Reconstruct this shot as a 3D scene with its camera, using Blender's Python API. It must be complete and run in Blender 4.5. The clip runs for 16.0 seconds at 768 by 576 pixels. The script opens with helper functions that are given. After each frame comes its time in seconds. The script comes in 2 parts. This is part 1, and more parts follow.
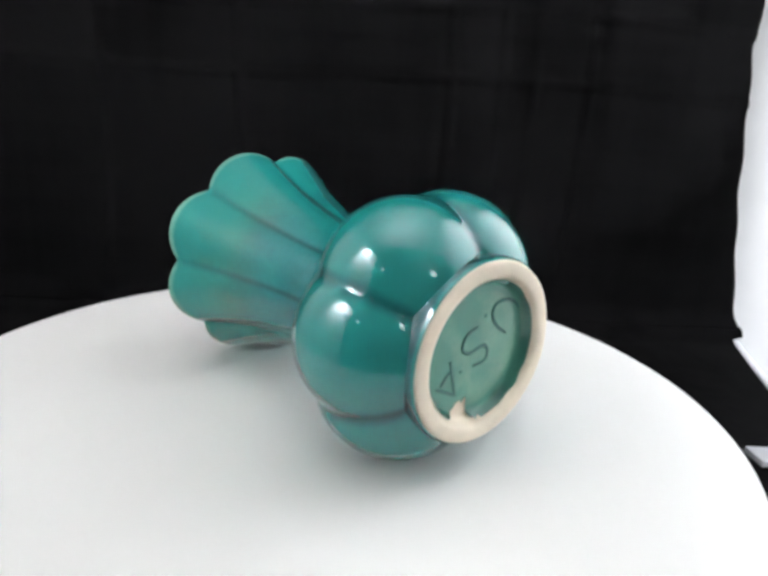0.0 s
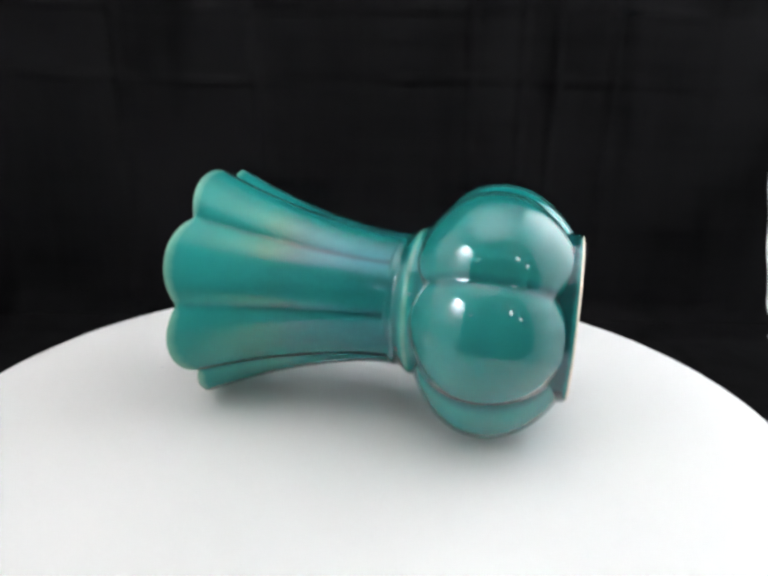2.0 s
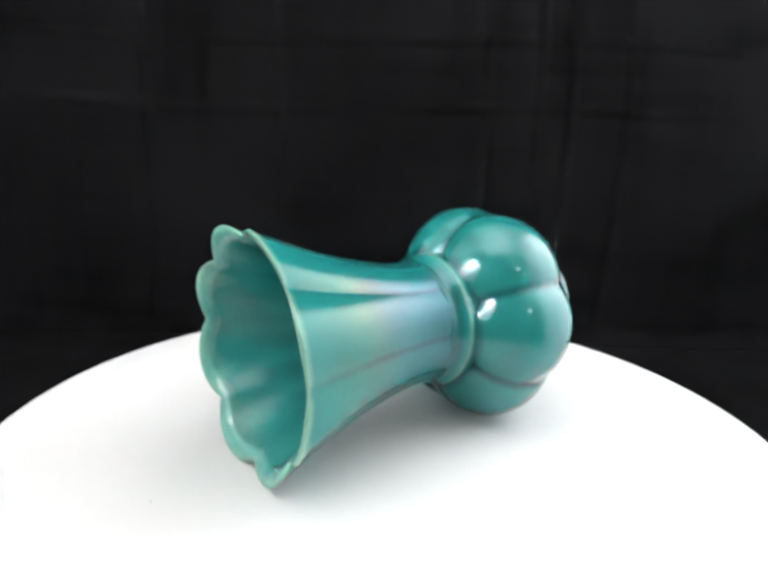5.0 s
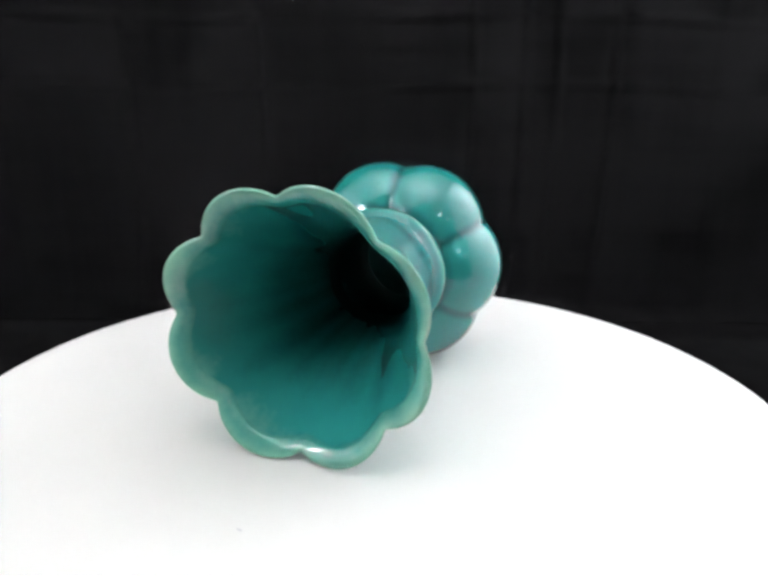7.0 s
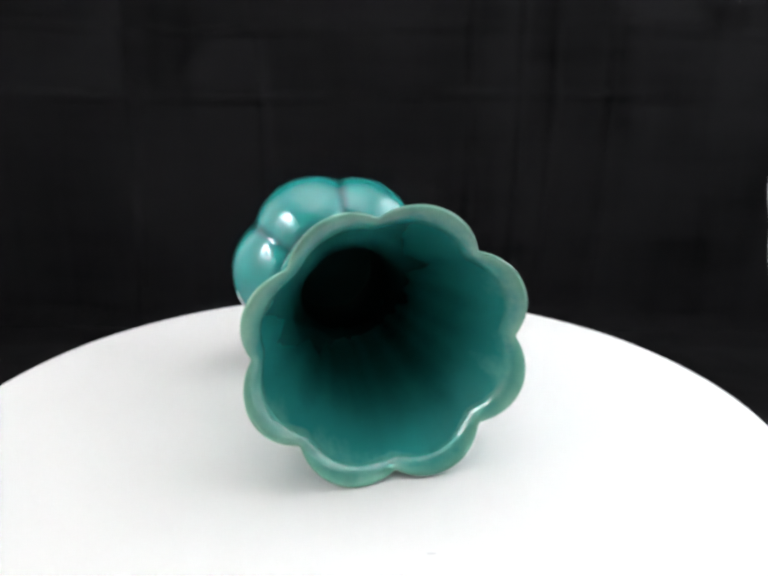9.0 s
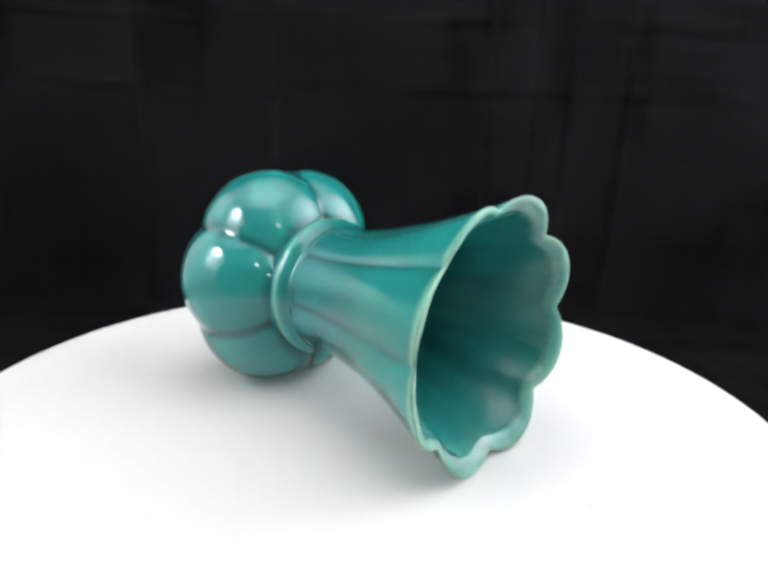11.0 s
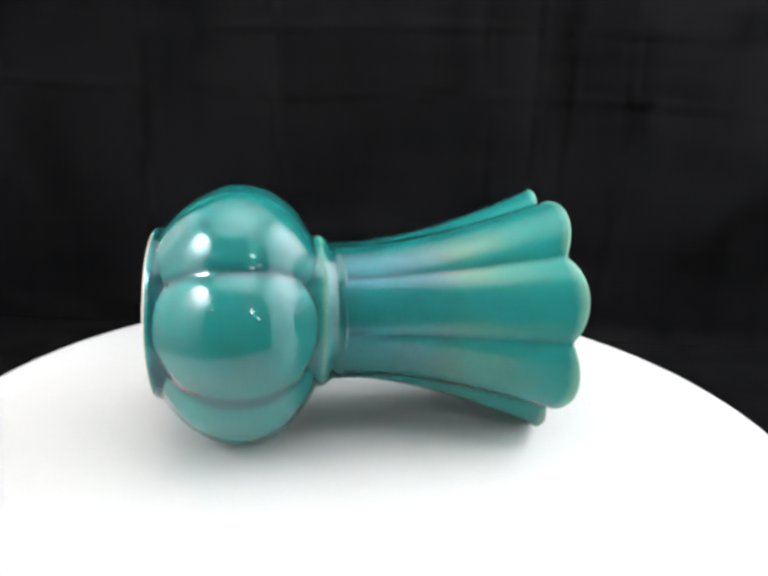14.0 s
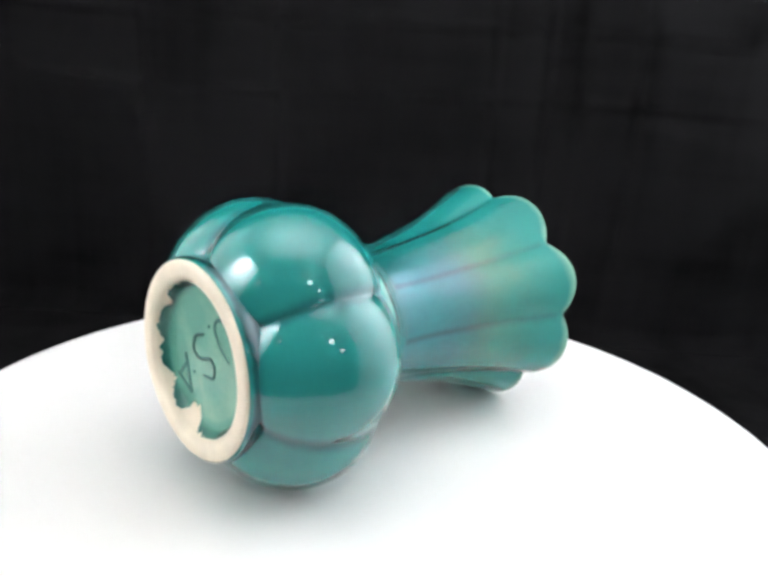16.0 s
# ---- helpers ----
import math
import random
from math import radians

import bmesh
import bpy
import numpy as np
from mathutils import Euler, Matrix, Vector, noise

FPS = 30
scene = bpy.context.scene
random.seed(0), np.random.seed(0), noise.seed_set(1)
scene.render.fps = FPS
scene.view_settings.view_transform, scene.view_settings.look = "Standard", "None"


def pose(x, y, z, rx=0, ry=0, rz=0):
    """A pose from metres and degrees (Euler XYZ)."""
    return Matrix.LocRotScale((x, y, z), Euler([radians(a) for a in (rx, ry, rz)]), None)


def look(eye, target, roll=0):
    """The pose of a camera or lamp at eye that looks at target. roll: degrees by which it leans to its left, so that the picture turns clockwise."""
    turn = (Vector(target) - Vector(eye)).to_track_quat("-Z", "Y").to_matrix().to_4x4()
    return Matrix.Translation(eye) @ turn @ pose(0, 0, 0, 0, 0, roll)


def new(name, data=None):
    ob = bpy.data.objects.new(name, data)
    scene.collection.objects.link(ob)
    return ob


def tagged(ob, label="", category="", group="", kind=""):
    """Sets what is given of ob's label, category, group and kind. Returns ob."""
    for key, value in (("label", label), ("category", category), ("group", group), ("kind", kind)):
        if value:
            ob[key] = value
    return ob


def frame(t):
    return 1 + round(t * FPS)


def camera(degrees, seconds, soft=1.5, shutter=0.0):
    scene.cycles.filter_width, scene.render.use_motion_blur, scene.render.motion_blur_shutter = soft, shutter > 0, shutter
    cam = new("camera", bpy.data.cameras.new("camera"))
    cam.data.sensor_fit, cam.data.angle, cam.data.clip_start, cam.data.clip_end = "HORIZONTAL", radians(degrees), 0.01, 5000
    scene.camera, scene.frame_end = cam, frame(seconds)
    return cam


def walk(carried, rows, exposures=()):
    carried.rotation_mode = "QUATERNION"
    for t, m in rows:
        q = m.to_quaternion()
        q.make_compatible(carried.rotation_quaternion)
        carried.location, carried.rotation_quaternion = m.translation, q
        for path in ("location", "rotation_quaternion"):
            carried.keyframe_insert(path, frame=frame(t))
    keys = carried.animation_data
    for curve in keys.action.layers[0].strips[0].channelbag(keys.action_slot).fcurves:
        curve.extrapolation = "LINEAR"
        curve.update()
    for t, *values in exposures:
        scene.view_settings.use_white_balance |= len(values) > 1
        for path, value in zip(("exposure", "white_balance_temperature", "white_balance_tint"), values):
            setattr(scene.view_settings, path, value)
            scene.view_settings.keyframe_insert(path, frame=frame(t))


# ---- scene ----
cam = camera(64.30, 16.0, soft=3.5)
walk(cam, [
    (0.0, pose(0.0073, -0.3051, 0.1551, 72.86, -3.67, -2.75)),
    (0.5, pose(0.0070, -0.3027, 0.1509, 72.75, -2.82, -3.20)),
    (1.0, pose(0.0045, -0.3008, 0.1487, 72.66, -2.23, -3.05)),
    (1.5, pose(-0.0003, -0.2985, 0.1498, 72.97, -1.72, -2.49)),
    (2.0, pose(-0.0023, -0.2987, 0.1552, 73.21, -1.51, -1.73)),
    (2.5, pose(-0.0039, -0.2991, 0.1586, 73.10, -1.51, -1.51)),
    (3.0, pose(-0.0069, -0.3002, 0.1651, 73.39, -1.47, -0.67)),
    (3.5, pose(-0.0113, -0.3027, 0.1700, 73.77, -2.12, -0.40)),
    (6.0, pose(-0.0118, -0.3111, 0.1616, 74.81, -1.80, -0.78)),
    (6.5, pose(-0.0057, -0.3122, 0.1556, 74.55, -1.71, -1.01)),
    (7.0, pose(-0.0023, -0.3104, 0.1453, 74.39, -0.82, -1.24)),
    (7.5, pose(0.0039, -0.3121, 0.1395, 74.75, -0.11, -1.46)),
    (8.0, pose(0.0040, -0.3109, 0.1356, 75.06, -0.25, -1.35)),
    (8.5, pose(0.0060, -0.3120, 0.1404, 74.72, -0.05, -1.27)),
    (9.0, pose(0.0039, -0.3141, 0.1504, 74.89, -0.69, -0.99)),
    (9.5, pose(0.0044, -0.3103, 0.1502, 74.43, -1.37, -0.54)),
    (10.0, pose(0.0016, -0.3095, 0.1519, 74.46, -1.78, -0.28)),
    (12.5, pose(0.0070, -0.2976, 0.1429, 74.49, -2.47, 0.57)),
    (13.0, pose(0.0063, -0.2967, 0.1431, 74.71, -2.47, 0.49)),
    (13.5, pose(0.0034, -0.2966, 0.1473, 74.84, -2.61, 0.39)),
    (14.0, pose(0.0034, -0.2992, 0.1506, 74.82, -2.59, 0.22)),
    (14.5, pose(0.0061, -0.2999, 0.1541, 74.35, -2.99, 0.78)),
    (15.0, pose(0.0043, -0.2983, 0.1577, 73.94, -3.15, 0.44)),
    (15.5, pose(0.0015, -0.3017, 0.1613, 74.48, -3.71, 0.21)),
    (16.0, pose(0.0028, -0.2944, 0.1536, 74.51, -3.87, 0.61)),
], exposures=[(0.0, 0.02), (1.5, 0.03), (2.5, 0.09), (3.5, 0.40), (6.0, 0.46), (7.5, 0.24), (8.5, 0.20), (10.0, 0.46), (12.5, 0.21), (14.5, 0.45), (16.0, 0.45)])

# heading of the turntable, degrees
TURN = [(0.0, 127.03), (0.5, 135.55), (1.0, 144.43), (1.5, 153.18), (2.0, 161.96), (2.5, 170.64), (3.0, 179.20), (3.5, 187.82), (6.0, 232.16), (6.5, 240.55), (7.0, 249.11), (7.5, 257.36), (8.0, 266.00), (8.5, 274.51), (9.0, 283.15), (9.5, 291.50), (10.0, 300.04), (12.5, 343.96), (13.0, 352.76), (13.5, 361.78), (14.0, 370.68), (14.5, 379.33), (15.0, 388.13), (15.5, 397.14), (16.0, 405.86),]

# ---- light ----
world = bpy.data.worlds.new("world")
scene.world = world
world.use_nodes = True
world.node_tree.nodes["Background"].inputs["Color"].default_value = (0.6, 0.7, 0.8, 1)
world.node_tree.nodes["Background"].inputs["Strength"].default_value = 0.2


def area(name, eye, target, w, h, watts, colour):
    data = bpy.data.lights.new(name, "AREA")
    data.shape, data.size, data.size_y, data.energy, data.color = "ELLIPSE", w, h, watts, colour
    ob = new(name, data)
    ob.matrix_world = look(eye, target)
    return ob


# place, what it looks at, width, height, watts, colour, where its pole ends
LAMPS = [((-0.474, -0.280, 0.510), (0, 0, 0.03), 0.09, 0.13, 23.0, (1.0, 0.985, 0.96), "floor"),
         ((0.92, 0.13, 0.48), (0.4, 0.13, 0.40), 0.32, 0.38, 19.0, (0.95, 0.98, 1.0), "floor"),
         ((-0.98, 0.10, 0.42), (-0.45, 0.10, 0.30), 0.32, 0.38, 4.0, (1.0, 0.99, 0.97), "floor"),
         # added fill, no overhead lamp known: lightens the shadows before the vase
         ((-0.02, -0.14, 1.18), (-0.02, -0.14, 0), 0.60, 0.46, 12.0, (1.0, 0.99, 0.97), "ceiling")]
for place, aim, w, h, watts, colour, end in LAMPS:
    area("softbox_light", place, aim, w, h, watts, colour)


# ---- materials ----
def material(name):
    m = bpy.data.materials.new(name)
    m.use_nodes = True
    t = m.node_tree
    return m, t, t.nodes["Principled BSDF"]


def node(t, kind, **values):
    n = t.nodes.new(kind)
    for k, v in values.items():
        n.inputs[k].default_value = v
    return n


def noise_of(t, scale, detail=4.0, rough=0.55, coords="Object"):
    c = t.nodes.new("ShaderNodeTexCoord")
    n = node(t, "ShaderNodeTexNoise", Scale=scale, Detail=detail, Roughness=rough)
    t.links.new(c.outputs[coords], n.inputs["Vector"])
    return n


def ramp(t, source, stops):
    r = t.nodes.new("ShaderNodeValToRGB")
    while len(r.color_ramp.elements) < len(stops):
        r.color_ramp.elements.new(0.5)
    for e, (at, c) in zip(r.color_ramp.elements, stops):
        e.position, e.color = at, (*c, 1)
    t.links.new(source, r.inputs["Fac"])
    return r


def bump(t, bsdf, source, strength, distance):
    b = node(t, "ShaderNodeBump", Strength=strength, Distance=distance)
    t.links.new(source, b.inputs["Height"])
    t.links.new(b.outputs["Normal"], bsdf.inputs["Normal"])
    return b


def plain(name, colour, rough=0.6, scale=30.0, spread=0.12, relief=0.1, distance=0.001, metal=0.0):
    m, t, b = material(name)
    n = noise_of(t, scale)
    lo = [c * (1 - spread) for c in colour]
    hi = [min(1, c * (1 + spread)) for c in colour]
    r = ramp(t, n.outputs["Fac"], [(0.3, lo), (0.7, hi)])
    t.links.new(r.outputs["Color"], b.inputs["Base Color"])
    b.inputs["Roughness"].default_value = rough
    b.inputs["Metallic"].default_value = metal
    bump(t, b, noise_of(t, scale * 6).outputs["Fac"], relief, distance)
    return m


def glaze_material(name, thin, mid, pooled, lustre, rough, coat, gloss):
    """Teal glaze: pale where it runs thin on edges, deep where it pools in the flutes or where the lining's shade is
    painted; lustre: colours of its metallic sheen along the axis.
    """
    m, t, b = material(name)
    at = t.nodes.new("ShaderNodeAttribute")
    at.attribute_name = "glaze"
    n = noise_of(t, 26.0, 5.0)
    n2 = noise_of(t, 140.0, 3.0)
    mix = node(t, "ShaderNodeMath")
    mix.operation = "MULTIPLY_ADD"
    mix.inputs[1].default_value = 0.38
    t.links.new(n.outputs["Fac"], mix.inputs[0])
    t.links.new(at.outputs["Fac"], mix.inputs[2])
    fine = node(t, "ShaderNodeMath")
    fine.operation = "MULTIPLY_ADD"
    fine.inputs[1].default_value = 0.10
    t.links.new(noise_of(t, 420.0, 2.0).outputs["Fac"], fine.inputs[0])
    t.links.new(mix.outputs[0], fine.inputs[2])
    sub = node(t, "ShaderNodeMath")
    sub.operation = "SUBTRACT"
    sub.inputs[1].default_value = 0.24
    t.links.new(fine.outputs[0], sub.inputs[0])
    r = ramp(t, sub.outputs[0], [(0.0, thin), (0.36, mid), (0.48, mid), (0.95, pooled)])
    t.links.new(r.outputs["Color"], b.inputs["Base Color"])
    b.inputs["Roughness"].default_value = rough
    b.inputs["IOR"].default_value = 1.55
    b.inputs["Specular IOR Level"].default_value = gloss
    b.inputs["Coat Weight"].default_value = coat
    b.inputs["Coat Roughness"].default_value = 0.025
    b.inputs["Coat IOR"].default_value = 1.5
    if lustre:
        # the sheen changes colour along the axis, a little unevenly
        c = t.nodes.new("ShaderNodeTexCoord")
        xyz = t.nodes.new("ShaderNodeSeparateXYZ")
        t.links.new(c.outputs["Object"], xyz.inputs[0])
        stray = node(t, "ShaderNodeMath")
        stray.operation = "MULTIPLY_ADD"
        stray.inputs[1].default_value = 0.030
        t.links.new(noise_of(t, 30.0, 2.0).outputs["Fac"], stray.inputs[0])
        t.links.new(xyz.outputs["Z"], stray.inputs[2])
        along = t.nodes.new("ShaderNodeMapRange")
        for k, v in zip(("From Min", "From Max"), (0.015, 0.200)):
            along.inputs[k].default_value = v
        t.links.new(stray.outputs[0], along.inputs["Value"])
        sheen = ramp(t, along.outputs["Result"], lustre)
        t.links.new(sheen.outputs["Color"], b.inputs["Specular Tint"])
    bump(t, b, n2.outputs["Fac"], 0.06, 0.0006)
    return m


THIN, MID, POOLED = (0.19, 0.41, 0.30), (0.014, 0.192, 0.178), (0.003, 0.064, 0.068)
BLUE_SHEEN = [(0.0, (0.72, 0.86, 1.0)), (1.0, (0.80, 0.92, 1.0))]
# blue by the collar, then violet, rose and gold, green at the lip
RAINBOW = [(0.56, (0.42, 0.66, 1.0)), (0.655, (0.72, 0.66, 1.0)), (0.71, (1.0, 0.66, 0.72)), (0.77, (1.0, 0.86, 0.48)), (0.85, (0.46, 0.62, 0.42)), (0.93, (0.20, 0.36, 0.30))]
M_GLAZE = glaze_material("teal_glossy_glaze", THIN, MID, POOLED, BLUE_SHEEN, 0.04, 0.30, 0.55)
M_NECK = glaze_material("teal_lustre_glaze", THIN, MID, POOLED, RAINBOW, 0.14, 0.12, 0.64)
M_LIP = glaze_material("pale_lip_glaze", THIN, MID, POOLED, (), 0.08, 0.50, 0.45)
# last colour is a near-black teal: the shade deep in the neck, painted on
M_INNER = glaze_material("teal_inner_glaze_shaded", THIN, MID, (0.003, 0.044, 0.044), (), 0.26, 0.10, 0.50)
M_PANEL = glaze_material("pale_green_base_glaze", (0.22, 0.44, 0.32), (0.075, 0.27, 0.21), (0.008, 0.085, 0.075), (), 0.20, 0.4, 0.3)
M_CLAY = plain("bare_cream_clay", (0.88, 0.785, 0.64), 0.75, 60.0, 0.09, 0.25, 0.0006)
M_INK = plain("pooled_dark_glaze", (0.025, 0.125, 0.11), 0.2, 60.0, 0.2, 0.1, 0.0003)
M_WHITE = plain("matt_white_laminate", (0.765, 0.765, 0.760), 0.5, 9.0, 0.015, 0.04, 0.0004)
M_ROOM = plain("grey_room_paint", (0.26, 0.27, 0.26), 0.9, 3.0, 0.06, 0.1, 0.001)
M_CEIL = plain("white_ceiling_paint", (0.80, 0.80, 0.78), 0.9, 3.0, 0.03, 0.1, 0.001)
M_FLOOR = plain("brown_floor_boards", (0.16, 0.11, 0.075), 0.5, 8.0, 0.25, 0.2, 0.001)
M_GREY = plain("pale_grey_card", (0.55, 0.56, 0.60), 0.6, 20.0, 0.08, 0.1, 0.0005)
M_STEEL = plain("black_lamp_shell", (0.03, 0.03, 0.03), 0.5, 20.0, 0.1, 0.05, 0.0005)


def cloth_material():
    m, t, b = material("black_cotton_cloth")
    total = noise_of(t, 5.0, 8.0, 0.68).outputs["Fac"]
    # crease highlights put into the colour as pale upright and level streaks
    for stretch in ((42.0, 42.0, 2.2), (2.6, 2.6, 46.0)):
        c = t.nodes.new("ShaderNodeTexCoord")
        m2 = node(t, "ShaderNodeMapping", Scale=stretch)
        t.links.new(c.outputs["Object"], m2.inputs["Vector"])
        streak = node(t, "ShaderNodeTexNoise", Scale=1.0, Detail=5.0, Roughness=0.6)
        t.links.new(m2.outputs["Vector"], streak.inputs["Vector"])
        add = node(t, "ShaderNodeMath")
        add.operation = "MULTIPLY_ADD"
        add.inputs[1].default_value = 0.45
        t.links.new(streak.outputs["Fac"], add.inputs[0])
        t.links.new(total, add.inputs[2])
        total = add.outputs[0]
    r = ramp(t, total, [(0.76, (0.0009, 0.0009, 0.0010)), (1.0, (0.0049, 0.0047, 0.0052))])
    t.links.new(r.outputs["Color"], b.inputs["Base Color"])
    b.inputs["Roughness"].default_value = 0.95
    b.inputs["Specular IOR Level"].default_value = 0.035
    b.inputs["Sheen Weight"].default_value = 0.004
    b.inputs["Sheen Roughness"].default_value = 0.5
    bump(t, b, noise_of(t, 900.0, 2.0).outputs["Fac"], 0.35, 0.0004)
    return m


M_CLOTH = cloth_material()


def glow(name, colour, strength):
    m, t, b = material(name)
    b.inputs["Base Color"].default_value = (*colour, 1)
    b.inputs["Emission Color"].default_value = (*colour, 1)
    b.inputs["Emission Strength"].default_value = strength
    return m


M_BULB = glow("lit_bulb", (1.0, 0.96, 0.90), 10.0)


def fabric_material():
    m, t, b = material("white_diffuser_fabric")
    n = noise_of(t, 6.0)
    r = ramp(t, n.outputs["Fac"], [(0.3, (0.86, 0.865, 0.88)), (0.7, (0.90, 0.90, 0.91))])
    t.links.new(r.outputs["Color"], b.inputs["Base Color"])
    b.inputs["Roughness"].default_value = 0.9
    b.inputs["Specular IOR Level"].default_value = 0.1
    tr = t.nodes.new("ShaderNodeBsdfTranslucent")
    t.links.new(r.outputs["Color"], tr.inputs["Color"])
    mix = t.nodes.new("ShaderNodeMixShader")
    mix.inputs["Fac"].default_value = 0.5
    t.links.new(b.outputs[0], mix.inputs[1])
    t.links.new(tr.outputs[0], mix.inputs[2])
    t.links.new(mix.outputs[0], t.nodes["Material Output"].inputs["Surface"])
    return m


M_TENT = fabric_material()
# inner floor: darker than the glaze, its colour standing in for shade
M_DEEP = plain("matt_teal_shaded_inside", (0.01, 0.09, 0.085), 0.8, 40.0, 0.2, 0.1, 0.0005)


# ---- building helpers ----
def mesh_of(name, bm, mat, smooth=True):
    data = bpy.data.meshes.new(name)
    bm.normal_update()
    bm.to_mesh(data)
    bm.free()
    data.materials.append(mat)
    for p in data.polygons:
        p.use_smooth = smooth
    return data


def part(name, bm, mat, parent, label="", smooth=True):
    ob = new(name, mesh_of(name, bm, mat, smooth))
    ob.parent = parent
    return tagged(ob, label)


def thing(name, bm, mat, label="", category="", kind="", smooth=False):
    return tagged(new(name, mesh_of(name, bm, mat, smooth)), label, category, "", kind)


def box(bm, lo, hi, bevel=0.0):
    made = bmesh.ops.create_cube(bm, size=1.0)["verts"]
    for v in made:
        v.co = Vector([l + (c + 0.5) * (h - l) for l, h, c in zip(lo, hi, v.co)])
    if bevel:
        edges = list({e for v in made for e in v.link_edges})
        bmesh.ops.bevel(bm, geom=edges, offset=bevel, segments=3, profile=0.5, affect="EDGES")
    return bm


def lathe(bm, profile, count=96):
    """A closed turn of (radius, z) pairs round the z axis."""
    rings = []
    for r, z in profile:
        rings.append([bm.verts.new((r * math.cos(math.tau * i / count), r * math.sin(math.tau * i / count), z)) for i in range(count)])
    for a, b in zip(rings, rings[1:]):
        for i in range(count):
            j = (i + 1) % count
            bm.faces.new((a[i], a[j], b[j], b[i]))
    return rings


# ---- room ----
TABLE = -0.142
FLOOR = TABLE - 0.75
CEIL = 1.60
bm = box(bmesh.new(), (-2.2, -2.4, FLOOR - 0.1), (2.2, 1.2, FLOOR))
thing("floor", bm, M_FLOOR, "brown wooden floor of the room", "floor", "structure")
bm = box(bmesh.new(), (-2.2, -2.4, CEIL), (2.2, 1.2, CEIL + 0.1))
thing("ceiling", bm, M_CEIL, "white painted ceiling", "ceiling", "structure")
bm = box(bmesh.new(), (-2.2, 1.2, FLOOR), (2.2, 1.3, CEIL))
thing("wall_north", bm, M_ROOM, "plain grey painted wall behind the tent", "wall", "structure")
bm = box(bmesh.new(), (-2.2, -2.5, FLOOR), (2.2, -2.4, CEIL))
thing("wall_south", bm, M_ROOM, "plain grey painted wall", "wall", "structure")
bm = box(bmesh.new(), (-2.3, -2.4, FLOOR), (-2.2, 1.2, CEIL))
thing("wall_west", bm, M_ROOM, "plain grey painted wall", "wall", "structure")
bm = box(bmesh.new(), (2.2, -2.4, FLOOR), (2.3, 1.2, CEIL))
thing("wall_east", bm, M_ROOM, "plain grey painted wall", "wall", "structure")

# ---- table ----
table = tagged(new("table"), "plain table covered by a black cloth", "table")
table.location = (0, 0, FLOOR)
top = TABLE - 0.004 - FLOOR
part("tabletop", box(bmesh.new(), (-1.1, -0.45, top - 0.03), (1.1, 1.14, top), 0.004), M_GREY, table, smooth=False)
for sx in (-1.04, 1.04):
    for sy in (-0.39, 1.08):
        part("leg", box(bmesh.new(), (sx - 0.025, sy - 0.025, 0), (sx + 0.025, sy + 0.025, top - 0.03), 0.003), M_GREY, table, smooth=False)


# ---- black cloth: hangs behind, sweeps forward over the table ----
CLOTH_Y = 0.50


def tent_x(y):
    """Where the right side of the light tent stands at depth y."""
    return float(np.interp(y, (-0.36, 0.0, 0.3, 0.5, 0.75, 1.1), (0.46, 0.475, 0.512, 0.577, 0.66, 0.80)))


def cloth_edge(z):
    """Right edge of the hanging cloth at height z."""
    return float(np.interp(z, (-0.142, -0.02, 0.061, 0.169, 0.251, 0.302, 0.8), (0.574, 0.552, 0.537, 0.523, 0.5105, 0.5105, 0.5080))) + 0.0015 * math.sin(z * 70)


def build_cloth():
    bm = bmesh.new()
    cols, rows = 320, 366
    grid = []
    for j in range(rows + 1):
        v = j / rows
        row = []
        for i in range(cols + 1):
            u = i / cols
            run = v * 1.85 - 0.95
            bend = 0.05
            if run < -bend:
                y, z = CLOTH_Y + run, TABLE
            elif run < bend:
                w = (run + bend) / (2 * bend) * math.pi / 2
                y, z = CLOTH_Y - bend + bend * 1.0 * math.sin(w), TABLE + bend * (1 - math.cos(w))
            else:
                y, z = CLOTH_Y, TABLE + run
            right = cloth_edge(z) if run > -0.02 else tent_x(y) - 0.012
            near = math.exp(-(run / 0.02) ** 2)
            x = -1.05 + (right + 1.05) * u
            fold = 0.0035 * math.sin(x * 17 + 1.3 * math.sin(run * 3)) + 0.0025 * math.sin(x * 41 + 2)
            crease = 0.0
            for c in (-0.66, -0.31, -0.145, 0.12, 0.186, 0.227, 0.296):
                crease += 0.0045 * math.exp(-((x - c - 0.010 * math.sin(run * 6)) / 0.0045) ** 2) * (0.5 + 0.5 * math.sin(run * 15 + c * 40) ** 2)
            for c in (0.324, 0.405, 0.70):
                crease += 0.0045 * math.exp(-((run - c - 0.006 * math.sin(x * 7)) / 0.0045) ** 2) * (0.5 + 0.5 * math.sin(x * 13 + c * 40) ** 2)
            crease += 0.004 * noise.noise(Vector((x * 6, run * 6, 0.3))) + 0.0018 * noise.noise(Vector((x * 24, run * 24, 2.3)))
            if run >= 0:
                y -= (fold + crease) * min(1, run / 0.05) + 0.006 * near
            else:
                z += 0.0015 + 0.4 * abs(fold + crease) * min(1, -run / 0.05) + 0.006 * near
            row.append(bm.verts.new((x, y, z)))
        grid.append(row)
    for a, b in zip(grid, grid[1:]):
        for i in range(cols):
            bm.faces.new((a[i], a[i + 1], b[i + 1], b[i]))
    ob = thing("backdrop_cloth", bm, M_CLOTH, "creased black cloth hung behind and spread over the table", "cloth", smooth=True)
    solid = ob.modifiers.new("thickness", "SOLIDIFY")
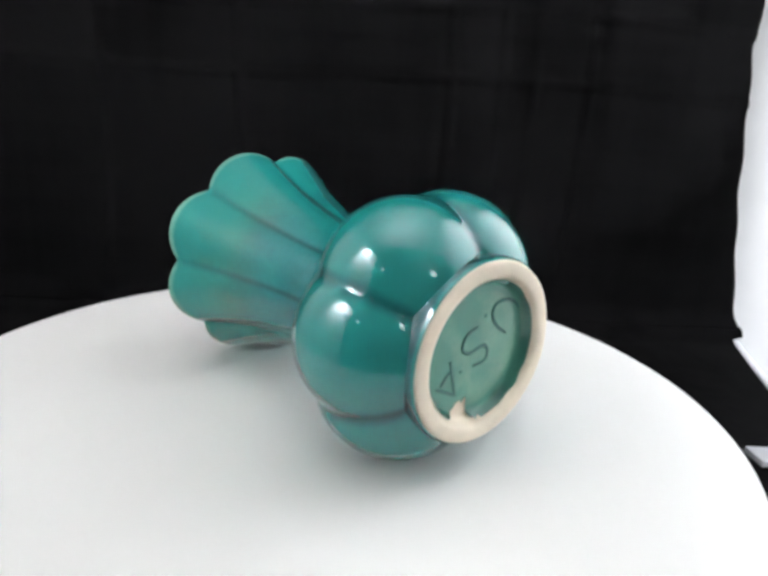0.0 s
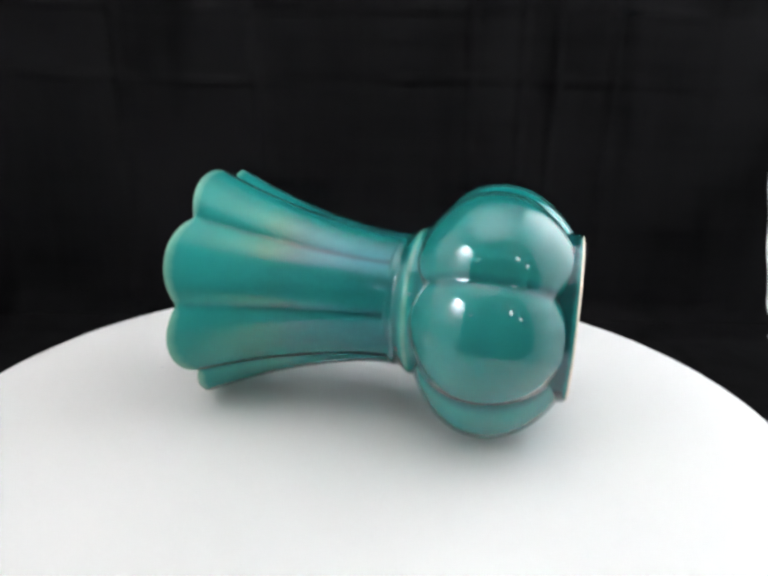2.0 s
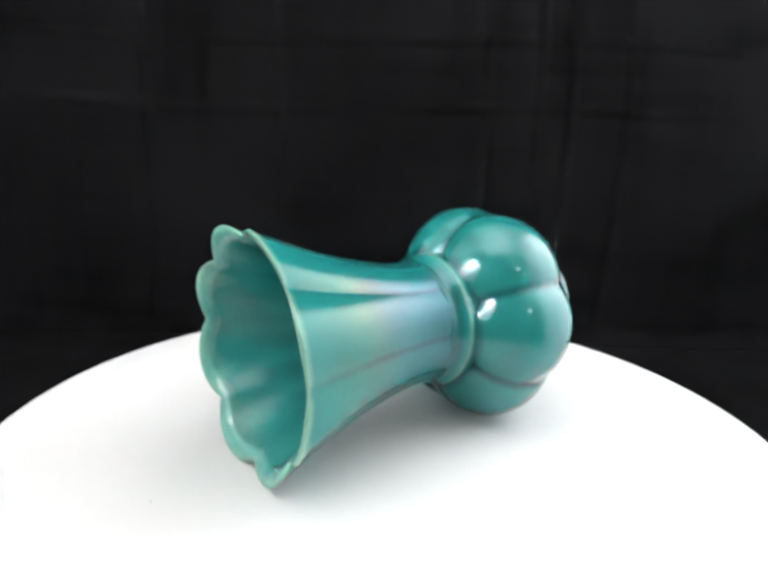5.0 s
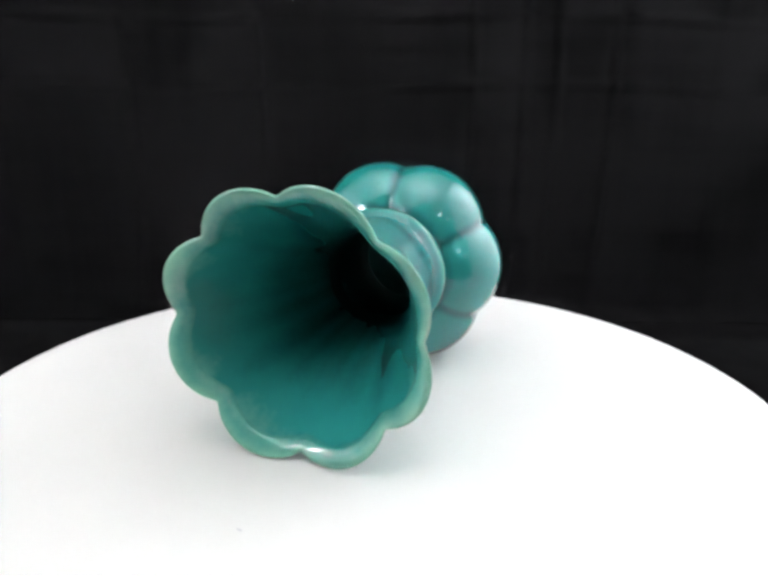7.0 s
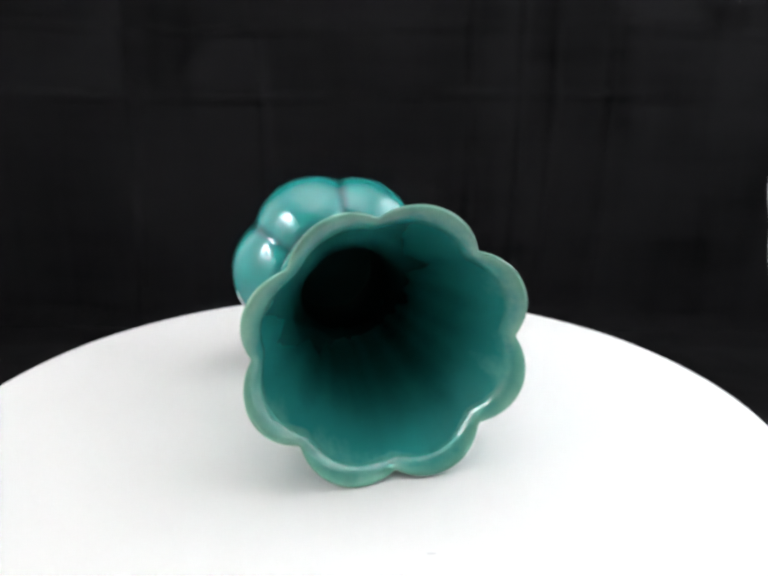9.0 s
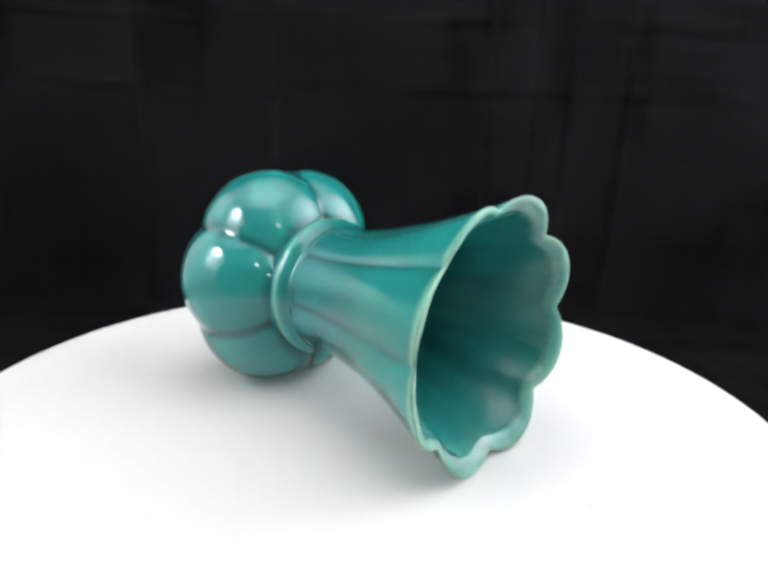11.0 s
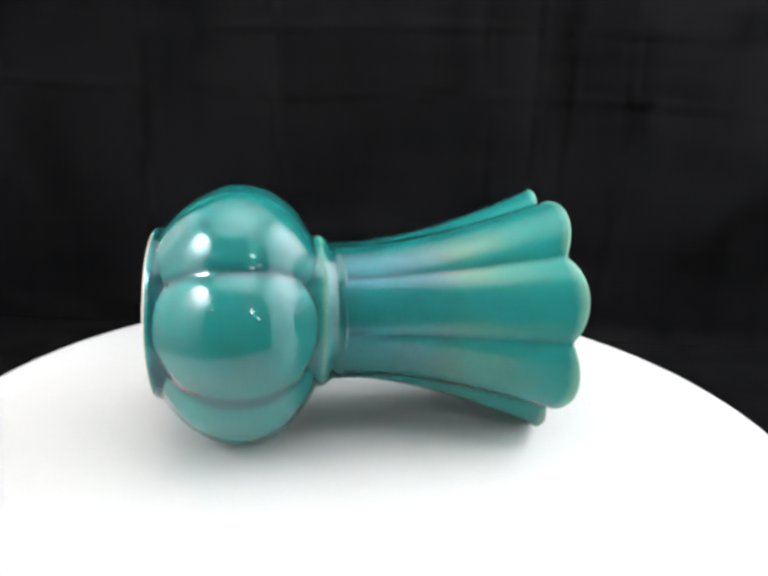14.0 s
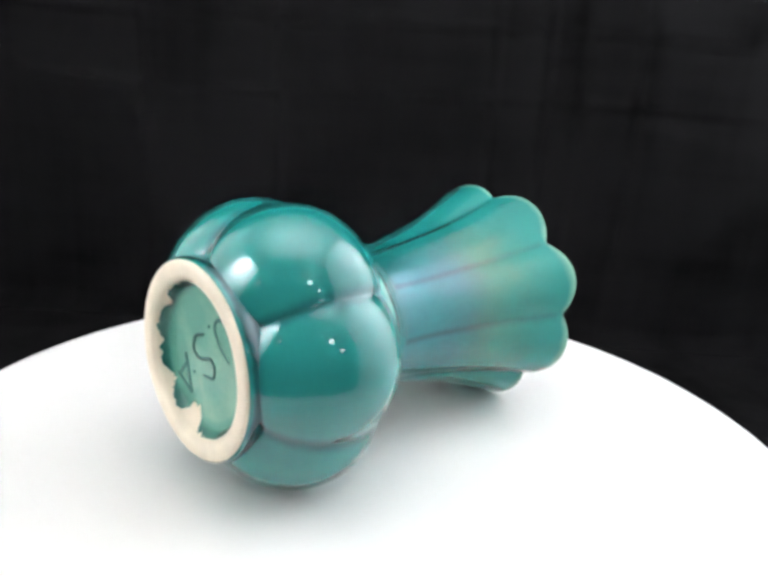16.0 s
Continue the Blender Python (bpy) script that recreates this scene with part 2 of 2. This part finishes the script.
    solid.thickness, solid.offset = 0.0012, 1.0
    return ob


build_cloth()
rail = tagged(new("backdrop_stand"), "thin black stand that holds up the cloth", "stand")
rail.location = (0, CLOTH_Y + 0.03, FLOOR)
bm = bmesh.new()
bmesh.ops.create_cone(bm, cap_ends=True, segments=16, radius1=0.011, radius2=0.011, depth=1.7, matrix=pose(-0.42, 0, TABLE + 0.92 - FLOOR, 0, 90, 0))
part("crossbar", bm, M_STEEL, rail)
for x in (-1.25, 0.40):
    bm = bmesh.new()
    bmesh.ops.create_cone(bm, cap_ends=True, segments=16, radius1=0.013, radius2=0.011, depth=TABLE + 0.92 - FLOOR, matrix=pose(x, 0.03, (TABLE + 0.92 - FLOOR) / 2))
    part("post", bm, M_STEEL, rail)

bm = box(bmesh.new(), (0.385, 0.150, TABLE + 0.006), (0.484, 0.176, TABLE + 0.012), 0.001)
thing("card_strip", bm, M_GREY, "pale grey card strip lying on the black cloth", "strip")

# ---- light tent: white fabric sides round the table, and an added top ----
def fabric(path, z0, z1, name, label):
    """An upright fabric side along a path of (x, y), slightly bowed."""
    bm = bmesh.new()
    n, m = 60, 24
    ys = np.array([p[1] for p in path])
    xs = np.array([p[0] for p in path])
    rows = []
    for j in range(m + 1):
        v = j / m
        row = []
        for i in range(n + 1):
            y = ys[0] + (ys[-1] - ys[0]) * i / n
            x = float(np.interp(y, ys, xs))
            x += math.copysign(1, x) * (0.02 * math.sin(math.pi * v) + 0.05 * max(0.0, 0.12 - v) ** 1.5)
            row.append(bm.verts.new((x, y, z0 + (z1 - z0) * v)))
        rows.append(row)
    for a, b in zip(rows, rows[1:]):
        for i in range(n):
            bm.faces.new((a[i], a[i + 1], b[i + 1], b[i]))
    return part(name, bm, M_TENT, tent, label)


tent = tagged(new("light_tent"), "open-fronted white fabric light tent standing on the table", "light tent")
tent.location = (0, 0, 0)
fabric([(tent_x(y), y) for y in np.linspace(-0.36, 1.1, 15)], TABLE, 0.80, "side_panel", "white fabric side")
fabric([(-0.33, -0.42), (-0.48, -0.14), (-0.56, 0.20), (-0.64, 0.45), (-0.80, 1.10)], TABLE, 0.80, "side_panel", "white fabric side")
# unseen top, added so that the overhead fill falls softly on the disc
bm = bmesh.new()
bmesh.ops.create_grid(bm, x_segments=24, y_segments=16, size=0.5, matrix=Matrix.Translation((-0.02, 0.32, 0.80)) @ Matrix.Diagonal((1.60, 1.56, 1, 1)))
for v in bm.verts:
    v.co.z += 0.03 * math.cos((v.co.x + 0.02) * 2.1) * math.cos((v.co.y - 0.32) * 2.0)
part("top_diffuser", bm, M_TENT, tent, "unseen white fabric top, added to spread the overhead fill")

# ---- turntable ----
R_DISC = 0.2148
turntable = tagged(new("turntable"), "round matt white turntable, slowly turning", "turntable")
bm = bmesh.new()
prof = [(0.0005, -0.016), (R_DISC - 0.003, -0.016), (R_DISC - 0.0008, -0.0152), (R_DISC, -0.013), (R_DISC, -0.003),
        (R_DISC - 0.0007, -0.0009), (R_DISC - 0.0025, 0.0), (R_DISC - 0.03, 0.0), (0.1, 0.0), (0.0005, 0.0)]
lathe(bm, prof, 240)
disc = part("disc", bm, M_WHITE, turntable, "smooth white disc")
bm = bmesh.new()
lathe(bm, [(0.0005, TABLE + 0.03), (0.035, TABLE + 0.03), (0.03, TABLE + 0.04), (0.028, -0.03), (0.06, -0.016), (0.0005, -0.016)], 64)
part("column", bm, M_WHITE, turntable)
bm = bmesh.new()
lathe(bm, [(0.0005, TABLE + 0.008), (0.118, TABLE + 0.008), (0.12, TABLE + 0.012), (0.118, TABLE + 0.022), (0.04, TABLE + 0.03), (0.0005, TABLE + 0.03)], 96)
part("foot", bm, M_WHITE, turntable)

bm = bmesh.new()
bmesh.ops.create_uvsphere(bm, u_segments=12, v_segments=6, radius=1.0, matrix=pose(0.1285, -0.003, 0.0, 0, 0, -14) @ Matrix.Diagonal((0.0003, 0.0018, 0.00012, 1)))
part("scratch", bm, M_GREY, turntable, "short grey scratch")

# ---- vase ----
LENGTH, RIM_LOBE, RIM_NOTCH, RIM_DIP = 0.185, 0.0625, 0.0559, 0.0038
PHASE = radians(-2.4)
# how far each of the eight notches of the rim strays, in degrees and metres
STRAY = (-4.0, -0.4, 0.7, 0.3, -0.1, 2.5, 2.8, -1.8)
UNEVEN = (-0.0004, -0.0014, 0.0004, 0.0002, 0.0005, -0.0006, 0.0014, -0.0002)
BODY_AT, BODY_R, BODY_HALF, BODY_LOW = 0.0400, 0.0628, 0.0410, 0.0464
BODY_END, COLLAR_AT, NECK_AT = 0.0730, 0.0785, 0.0835
AROUND = 240

prof_s = np.array([0.070, 0.0835, 0.097, 0.117, 0.137, 0.157, 0.172, 0.185])
prof_r = np.array([0.0345, 0.0336, 0.0336, 0.0375, 0.0430, 0.0500, 0.0563, 0.0622])
fine_s = np.linspace(0.070, 0.185, 231)
fine_r = np.interp(fine_s, prof_s, prof_r)
for _ in range(3):
    pad = np.concatenate([2 * fine_r[0] - fine_r[12:0:-1], fine_r, 2 * fine_r[-1] - fine_r[-2:-14:-1]])
    fine_r = np.convolve(pad, np.ones(25) / 25, "valid")


def lobe8(b, u=0.0):
    at = math.degrees(b - PHASE) % 360
    lo = int(at // 45) % 8
    w = at / 45 - at // 45
    w = w * w * (3 - 2 * w)
    off = STRAY[lo] * (1 - w) + STRAY[(lo + 1) % 8] * w
    return abs(math.sin(4 * (b - PHASE - radians(off) * u)))


def uneven(b):
    at = math.degrees(b - PHASE) % 360
    lo = int(at // 45) % 8
    w = at / 45 - at // 45
    return UNEVEN[lo] * (1 - w) + UNEVEN[(lo + 1) % 8] * w


def lobe6(b):
    c = (b + math.pi) % math.tau - math.pi
    return abs(math.sin(3 * (b - radians(2.5) + radians(6) * math.sin(c) * (1 - math.cos(c)) / 2)))


def neck_point(s, b, inset=0.0):
    """Radius, place along the axis and glaze depth of the fluted neck."""
    u = min(1.0, max(0.0, (s - NECK_AT) / (LENGTH - NECK_AT)))
    soft = 0.48 - 0.16 * u if inset else 0.10 + 0.22 * (1 - u)
    k = (min(1.0, math.hypot(lobe8(b, u), soft)) - soft) / (1 - soft)
    k = k ** (0.95 if inset else 0.70 + 0.08 * u)
    depth = 0.0007 + (RIM_LOBE - RIM_NOTCH - 0.0007) * u ** 2.1
    if inset:
        depth *= 0.45 + 0.10 * u
    r = float(np.interp(s, fine_s, fine_r)) - depth * (1 - k) - inset + uneven(b) * u * u
    z = s - RIM_DIP * (1 - k) * u ** 4 - 0.0009 * math.sin(b) * u ** 3
    line = math.exp(-(lobe8(b, u) / 0.16) ** 2)
    glaze = 0.42 + 0.32 * (1 - u) ** 1.3 + 0.32 * line * (1 - 0.4 * u) - 0.34 * max(0.0, (u - 0.955) / 0.045)
    return r, z, glaze


def body_point(s, b):
    """Radius, place and glaze depth of the six-lobed bowl; past either end the wall tucks in under the collar and the foot."""
    d = (s - BODY_AT) / (BODY_HALF if s > BODY_AT else BODY_LOW)
    d = max(-0.768, min(0.814, d))
    r0 = BODY_R * math.sqrt(1 - abs(d) ** 2.05)
    k = ((math.hypot(lobe6(b), 0.12) - 0.12) / (math.hypot(1.0, 0.12) - 0.12)) ** 0.80
    r = r0 * (1 - (0.082 + 0.07 * abs(d) ** 3) * (1 - k))
    z = BODY_AT + d * (BODY_HALF if d > 0 else BODY_LOW)
    z -= math.copysign(0.0042 * (1 - k) ** 1.5 * abs(d / 0.8) ** 7, d)
    tuck = max(0.0, s - BODY_END - 0.0004) + max(0.0, BODY_AT - 0.0364 - s)
    r -= min(0.006, tuck * 6)
    line = math.exp(-(lobe6(b) / 0.19) ** 2) + 0.8 * math.exp(-((abs(d) - 0.80) / 0.045) ** 2)
    return r, z, 0.44 + 0.44 * min(1.0, line)


def sheet(stations, point):
    """A fluted tube: stations along the axis, each a ring of points. The glaze depth, in the lining with painted shade,
    goes along as a vertex value.
    """
    bm = bmesh.new()
    layer = bm.verts.layers.float.new("glaze")
    rings = []
    for s in stations:
        ring = []
        for i in range(AROUND):
            b = math.tau * i / AROUND
            r, z, gl = point(s, b)
            v = bm.verts.new((r * math.sin(b), r * math.cos(b), z))
            v[layer] = gl
            ring.append(v)
        rings.append(ring)
    for a, c in zip(rings, rings[1:]):
        for i in range(AROUND):
            j = (i + 1) % AROUND
            bm.faces.new((a[j], a[i], c[i], c[j]))
    return bm


vase = tagged(new("vase"), "teal lustre-glazed ceramic vase with fluted neck lying on its side", "vase")
# bowl: six swelling lobes
bowl_s = [BODY_AT + (0.0334 if x > 0 else 0.0364) * math.sin(x) / math.sin(1.35) for x in np.linspace(-1.35, 1.35, 64)]
bowl_s = [BODY_AT - 0.0374, BODY_AT - 0.0368] + bowl_s + [BODY_END + 0.0010, BODY_END + 0.0016]
part("bowl", sheet(bowl_s, body_point), M_GLAZE, vase, "six-lobed round teal bowl")


def collar_point(s, b):
    """A pale ridge against the bowl that falls in a soft hollow to the neck; its root runs on inside the bowl."""
    u = (s - BODY_END + 0.002) / (NECK_AT + 0.004 - BODY_END + 0.002)
    k = lobe6(b) ** 0.8
    fall = min(1.0, max(0.0, (u - 0.28) / 0.46))
    ridge = 0.0032 * (0.5 + 0.5 * math.cos(math.pi * fall)) + 0.0007 * math.exp(-((u - 0.84) / 0.12) ** 2)
    base = 0.0342 - 0.0009 * min(1.0, max(0.0, (u - 0.3) / 0.4))
    r = base + ridge - 0.0006 * (1 - k) - 0.0012 * max(0, u - 0.9) / 0.1
    return r, s, 0.72 - 0.54 * math.exp(-((u - 0.28) / 0.15) ** 2) + 0.15 * max(0.0, u - 0.6)


part("collar", sheet(list(np.linspace(BODY_END - 0.010, NECK_AT + 0.004, 40)), collar_point), M_GLAZE, vase, "narrow raised collar")
neck_s = list(NECK_AT + (LENGTH - NECK_AT) * np.linspace(0, 1, 56))
part("neck", sheet(neck_s, neck_point), M_NECK, vase, "flared neck with eight flutes")
WALL = 0.0076
BEVEL = 0.0056
FLARE = 0.0010


def lip_point(a, b):
    """A rounded roll from the outer face (a = 0) over the crest and down a soft bevel to the inner wall (a = 1)."""
    ro, zo, _ = neck_point(LENGTH, b)
    ri, zi, _ = neck_point(LENGTH, b, WALL + FLARE)
    zi -= BEVEL
    w = a * a * (3 - 2 * a)
    ripple = 0.0004 * noise.noise(Vector((math.cos(b) * 9, math.sin(b) * 9, a * 3)))
    r = ro + (ri - ro) * (0.35 * a + 0.65 * w) + ripple * math.sin(math.pi * a)
    z = zo + (zi - zo) * a ** 1.6 + 0.0021 * math.sin(math.pi * a) ** 0.6 * (1 - 0.45 * a)
    return r, z, 0.06 + 0.23 * min(1.0, a / 0.60) ** 1.2 + 0.06 * noise.noise(Vector((math.cos(b) * 6, math.sin(b) * 6, 1.0)))


part("lip", sheet(list(np.linspace(0, 1, 29)), lip_point), M_LIP, vase, "pale thin-glazed scalloped lip")


def lining_point(s, b):
    if s > 0.088:
        u = (s - 0.088) / (LENGTH - 0.088)
        r, z, gl = neck_point(s, b, WALL + FLARE * u ** 4 - 0.0015 * math.sin(math.pi * u))
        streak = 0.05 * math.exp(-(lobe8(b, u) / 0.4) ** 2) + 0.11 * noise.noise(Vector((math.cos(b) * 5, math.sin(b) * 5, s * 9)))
        # colour darkens away from the lip, in place of shade inside the neck
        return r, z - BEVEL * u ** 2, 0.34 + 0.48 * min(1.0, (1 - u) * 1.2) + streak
    # below the neck the painted shade is at its darkest
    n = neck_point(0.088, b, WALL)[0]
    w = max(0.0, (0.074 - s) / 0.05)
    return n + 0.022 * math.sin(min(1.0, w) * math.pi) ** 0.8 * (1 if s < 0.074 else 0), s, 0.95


part("lining", sheet(list(np.linspace(LENGTH, 0.0245, 100)), lining_point), M_INNER, vase, "glossy teal inside of the neck, painted darker inward as shade")
bm = bmesh.new()
bmesh.ops.create_circle(bm, cap_ends=True, segments=64, radius=0.030, matrix=pose(0, 0, 0.0245))
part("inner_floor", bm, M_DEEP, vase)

# foot: bare clay ring round a recessed glazed panel
RECESS = 0.0072
bm = bmesh.new()
lathe(bm, [(0.0390, 0.0022), (0.0395, 0.0012), (0.0390, 0.0004), (0.0378, 0.0), (0.0340, 0.0), (0.0322, 0.0007),
           (0.0310, 0.0030), (0.0303, RECESS - 0.001), (0.0280, RECESS), (0.0005, RECESS)], 160)
for v in bm.verts:
    a = math.atan2(v.co.x, v.co.y)
    v.co *= 1 + 0.006 * noise.noise(Vector((math.cos(a) * 2, math.sin(a) * 2, v.co.z * 90)))
part("foot_ring", bm, M_CLAY, vase, "bare cream clay foot ring")


def foot_band_point(u, b):
    k = lobe6(b) ** 0.7
    r = 0.0397 + 0.0004 * math.sin(math.pi * min(1.0, u * 1.6)) + 0.0016 * u - 0.0012 * (1 - k) * u
    return r, 0.0010 + 0.0093 * u, 0.10 + 0.86 * min(1.0, u / (0.25 + 0.14 * noise.noise(Vector((math.cos(b) * 9, math.sin(b) * 9, 5.0))))) + 0.05


part("foot_band", sheet(list(np.linspace(0, 1, 16)), foot_band_point), M_GLAZE, vase, "dark glaze pooled round the foot")


def panel_extent(a):
    """How far the glaze runs, 0 at the middle, 0.8 at the foot of the inner wall, 1 at its lip; a turns from up towards the side."""
    d = math.degrees(a) % 360
    if 22 < d < 188:
        e = 0.95 + 0.06 * noise.noise(Vector((math.cos(a) * 7, math.sin(a) * 7, 7.0))) + 0.05 * noise.noise(Vector((math.cos(a) * 19, math.sin(a) * 19, 3.0)))
    else:
        e = 0.97 + 0.03 * noise.noise(Vector((math.cos(a) * 4, math.sin(a) * 4, 7.0)))
    for at, width, cut in ((170, 5, 0.36), (160, 6, 0.30), (124, 9, 0.17), (92, 4, 0.08), (56, 6, 0.09)):
        e -= cut * math.exp(-((d - at) / width) ** 2)
    return e


def panel_point(u, b):
    e = panel_extent(b) * u
    depth = 0.30 + 0.12 * math.sin(b + 0.6) * u + 0.16 * noise.noise(Vector((math.sin(b) * u * 2.5, math.cos(b) * u * 2.5, 4.0)))
    if e < 0.8:
        return 0.0286 * e / 0.8, RECESS - 0.0006 - 0.0003 * (u > 0.99), depth + 0.30 * max(0.0, (e - 0.70) / 0.10)
    w = (e - 0.8) / 0.2
    return 0.0286 + 0.0027 * w, RECESS - 0.0006 - 0.0050 * w ** 0.9, depth + 0.30 + 0.22 * math.sin(math.pi * min(1.0, w))


part("base_panel", sheet(list(np.linspace(0.01, 1, 40)), panel_point), M_PANEL, vase, "pale green glazed panel inside the foot")


def stroke(points, width=0.0011):
    """A scratched line filled with dark glaze: a flat rounded bead along the points."""
    bm = bmesh.new()
    pts = [Vector((x, y, 0)) for x, y in points]
    dense = []
    for i in range(len(pts) - 1):
        p0, p1, p2, p3 = pts[max(i - 1, 0)], pts[i], pts[i + 1], pts[min(i + 2, len(pts) - 1)]
        for n in range(8):
            t = n / 8
            dense.append(0.5 * ((2 * p1) + (p2 - p0) * t + (2 * p0 - 5 * p1 + 4 * p2 - p3) * t * t + (3 * p1 - p0 - 3 * p2 + p3) * t ** 3))
    dense.append(pts[-1])
    rings = []
    for i, p in enumerate(dense):
        d = (dense[min(i + 1, len(dense) - 1)] - dense[max(i - 1, 0)])
        side = Vector((-d.y, d.x, 0)).normalized()
        w = width * 0.5 * (0.55 + 0.45 * math.sin(math.pi * (i + 1) / (len(dense) + 1)) ** 0.5)
        rings.append([bm.verts.new(p + side * w * math.cos(math.tau * k / 8) + Vector((0, 0, -0.00035 * math.sin(math.tau * k / 8)))) for k in range(8)])
    for a, b in zip(rings, rings[1:]):
        for k in range(8):
            bm.faces.new((a[k], b[k], b[(k + 1) % 8], a[(k + 1) % 8]))
    bm.faces.new(rings[0])
    bm.faces.new(rings[-1][::-1])
    return bm


def letter(name, strokes):
    """A letter scratched into the base, in millimetres from its middle."""
    whole = bmesh.new()
    for line in strokes:
        bm = stroke([(x / 1000, y / 1000) for x, y in line], 0.0016)
        data = bpy.data.meshes.new("stroke")
        bm.to_mesh(data)
        bm.free()
        whole.from_mesh(data)
    for v in whole.verts:
        v.co.z += RECESS - 0.0007
    bmesh.ops.recalc_face_normals(whole, faces=whole.faces[:])
    part(name, whole, M_INK, vase, "letter scratched into the glaze")


letter("letter_u", [[(-18, 3.7), (-11.5, 8.2), (-7.9, 14.1), (-9.6, 18.1), (-15, 19.1), (-21.3, 17.5), (-25, 14.1)]])
letter("letter_s", [[(0.2, 9.8), (6.5, 7.4), (8.3, 1.8), (4.0, -1.1), (-4.1, 0.8), (-7.4, -2.1), (-6.0, -6.5), (0.6, -7.4)]])
letter("letter_a", [[(10.2, -18.4), (12.5, -10.2), (14.8, -2.3)], [(10.2, -18.4), (16.3, -15.4), (21.6, -13.0)], [(14.4, -6.5), (17.1, -9.7), (19.2, -12.6)]])
for x, y in ((8.1, -8.7), (-3.7, 13.8)):
    letter("full_stop", [[(x - 0.5, y), (x, y + 0.3), (x + 0.5, y)]])

VASE_TILT = 0.33
VASE_REST = pose(-0.1031, -0.0057, 0.0592, 90 - VASE_TILT, 0, 90)

# ---- lamps ----
def studio_lamp(place, aim, w, h, end):
    """A box-shaped lamp on a pole; its soft front is the light itself. The ceiling-hung one is an added fill."""
    lamp = tagged(new("studio_lamp"), "unseen black studio lamp with a white soft front on a pole", "lamp", "studio lamps")
    m = look(place, aim)
    base = m @ Vector((0, 0, 0.12))
    lamp.location = (base.x, base.y, FLOOR)
    to_lamp = Matrix.Translation((-base.x, -base.y, -FLOOR))
    bm = bmesh.new()
    rims = ((-1, -1), (1, -1), (1, 1), (-1, 1))
    front = [bm.verts.new((x * w * 0.53, y * h * 0.53, 0.004)) for x, y in rims]
    back = [bm.verts.new((x * 0.04, y * 0.04, 0.12)) for x, y in rims]
    for i in range(4):
        bm.faces.new((front[i], front[(i + 1) % 4], back[(i + 1) % 4], back[i]))
    bm.faces.new(back[::-1])
    bm.transform(to_lamp @ m)
    part("shell", bm, M_STEEL, lamp, smooth=False)
    bm = bmesh.new()
    high = base.z - FLOOR
    # the added overhead fill hangs from a pole instead of standing
    if end == "ceiling":
        up = CEIL - base.z
        bmesh.ops.create_cone(bm, cap_ends=True, segments=16, radius1=0.012, radius2=0.010, depth=up, matrix=pose(0, 0, high + up / 2))
        part("pole", bm, M_STEEL, lamp)
        return
    bmesh.ops.create_cone(bm, cap_ends=True, segments=16, radius1=0.012, radius2=0.010, depth=high, matrix=pose(0, 0, high / 2))
    part("pole", bm, M_STEEL, lamp)
    bm = bmesh.new()
    lathe(bm, [(0.0005, 0.0), (0.14, 0.0), (0.14, 0.012), (0.02, 0.03), (0.0005, 0.03)], 48)
    part("foot", bm, M_STEEL, lamp)


for place, aim, w, h, watts, colour, end in LAMPS:
    studio_lamp(place, aim, w, h, end)

def pendant_lamp(x, y, z, size):
    """A lit round bulb on a cord from the ceiling."""
    lamp = tagged(new("pendant_lamp"), "lit round bulb hanging on a black cord from the ceiling", "lamp", "pendant lamps")
    lamp.location = (x, y, CEIL)
    bm = bmesh.new()
    lathe(bm, [(0.0005, 0.0), (0.05, 0.0), (0.045, -0.02), (0.004, -0.03), (0.004, z - CEIL + size), (0.0005, z - CEIL + size)], 32)
    part("canopy", bm, M_STEEL, lamp)
    bm = bmesh.new()
    lathe(bm, [(0.0005, z - CEIL + size + 0.05), (0.018, z - CEIL + size + 0.05), (0.02, z - CEIL + size * 0.9), (0.0005, z - CEIL + size * 0.9)], 24)
    part("bulb_holder", bm, M_STEEL, lamp)
    bm = bmesh.new()
    bmesh.ops.create_uvsphere(bm, u_segments=24, v_segments=16, radius=size, matrix=pose(0, 0, z - CEIL))
    part("bulb", bm, M_BULB, lamp)


for x, y, z, size in ((-1.0, -1.55, 1.15, 0.060), (0.85, -1.55, 1.22, 0.105), (1.35, -1.60, 0.92, 0.075)):
    pendant_lamp(x, y, z, size)


def motions():
    turns = []
    t = 0.0
    known_t = [a for a, _ in TURN]
    known_p = [b for _, b in TURN]
    while t < 16.01:
        turns.append((round(t, 2), float(np.interp(t, known_t, known_p))))
        t += 0.5
    walk(turntable, [(t, pose(0, 0, 0, 0, 0, p)) for t, p in turns])
    walk(vase, [(t, pose(0, 0, 0, 0, 0, p) @ VASE_REST) for t, p in turns])


motions()
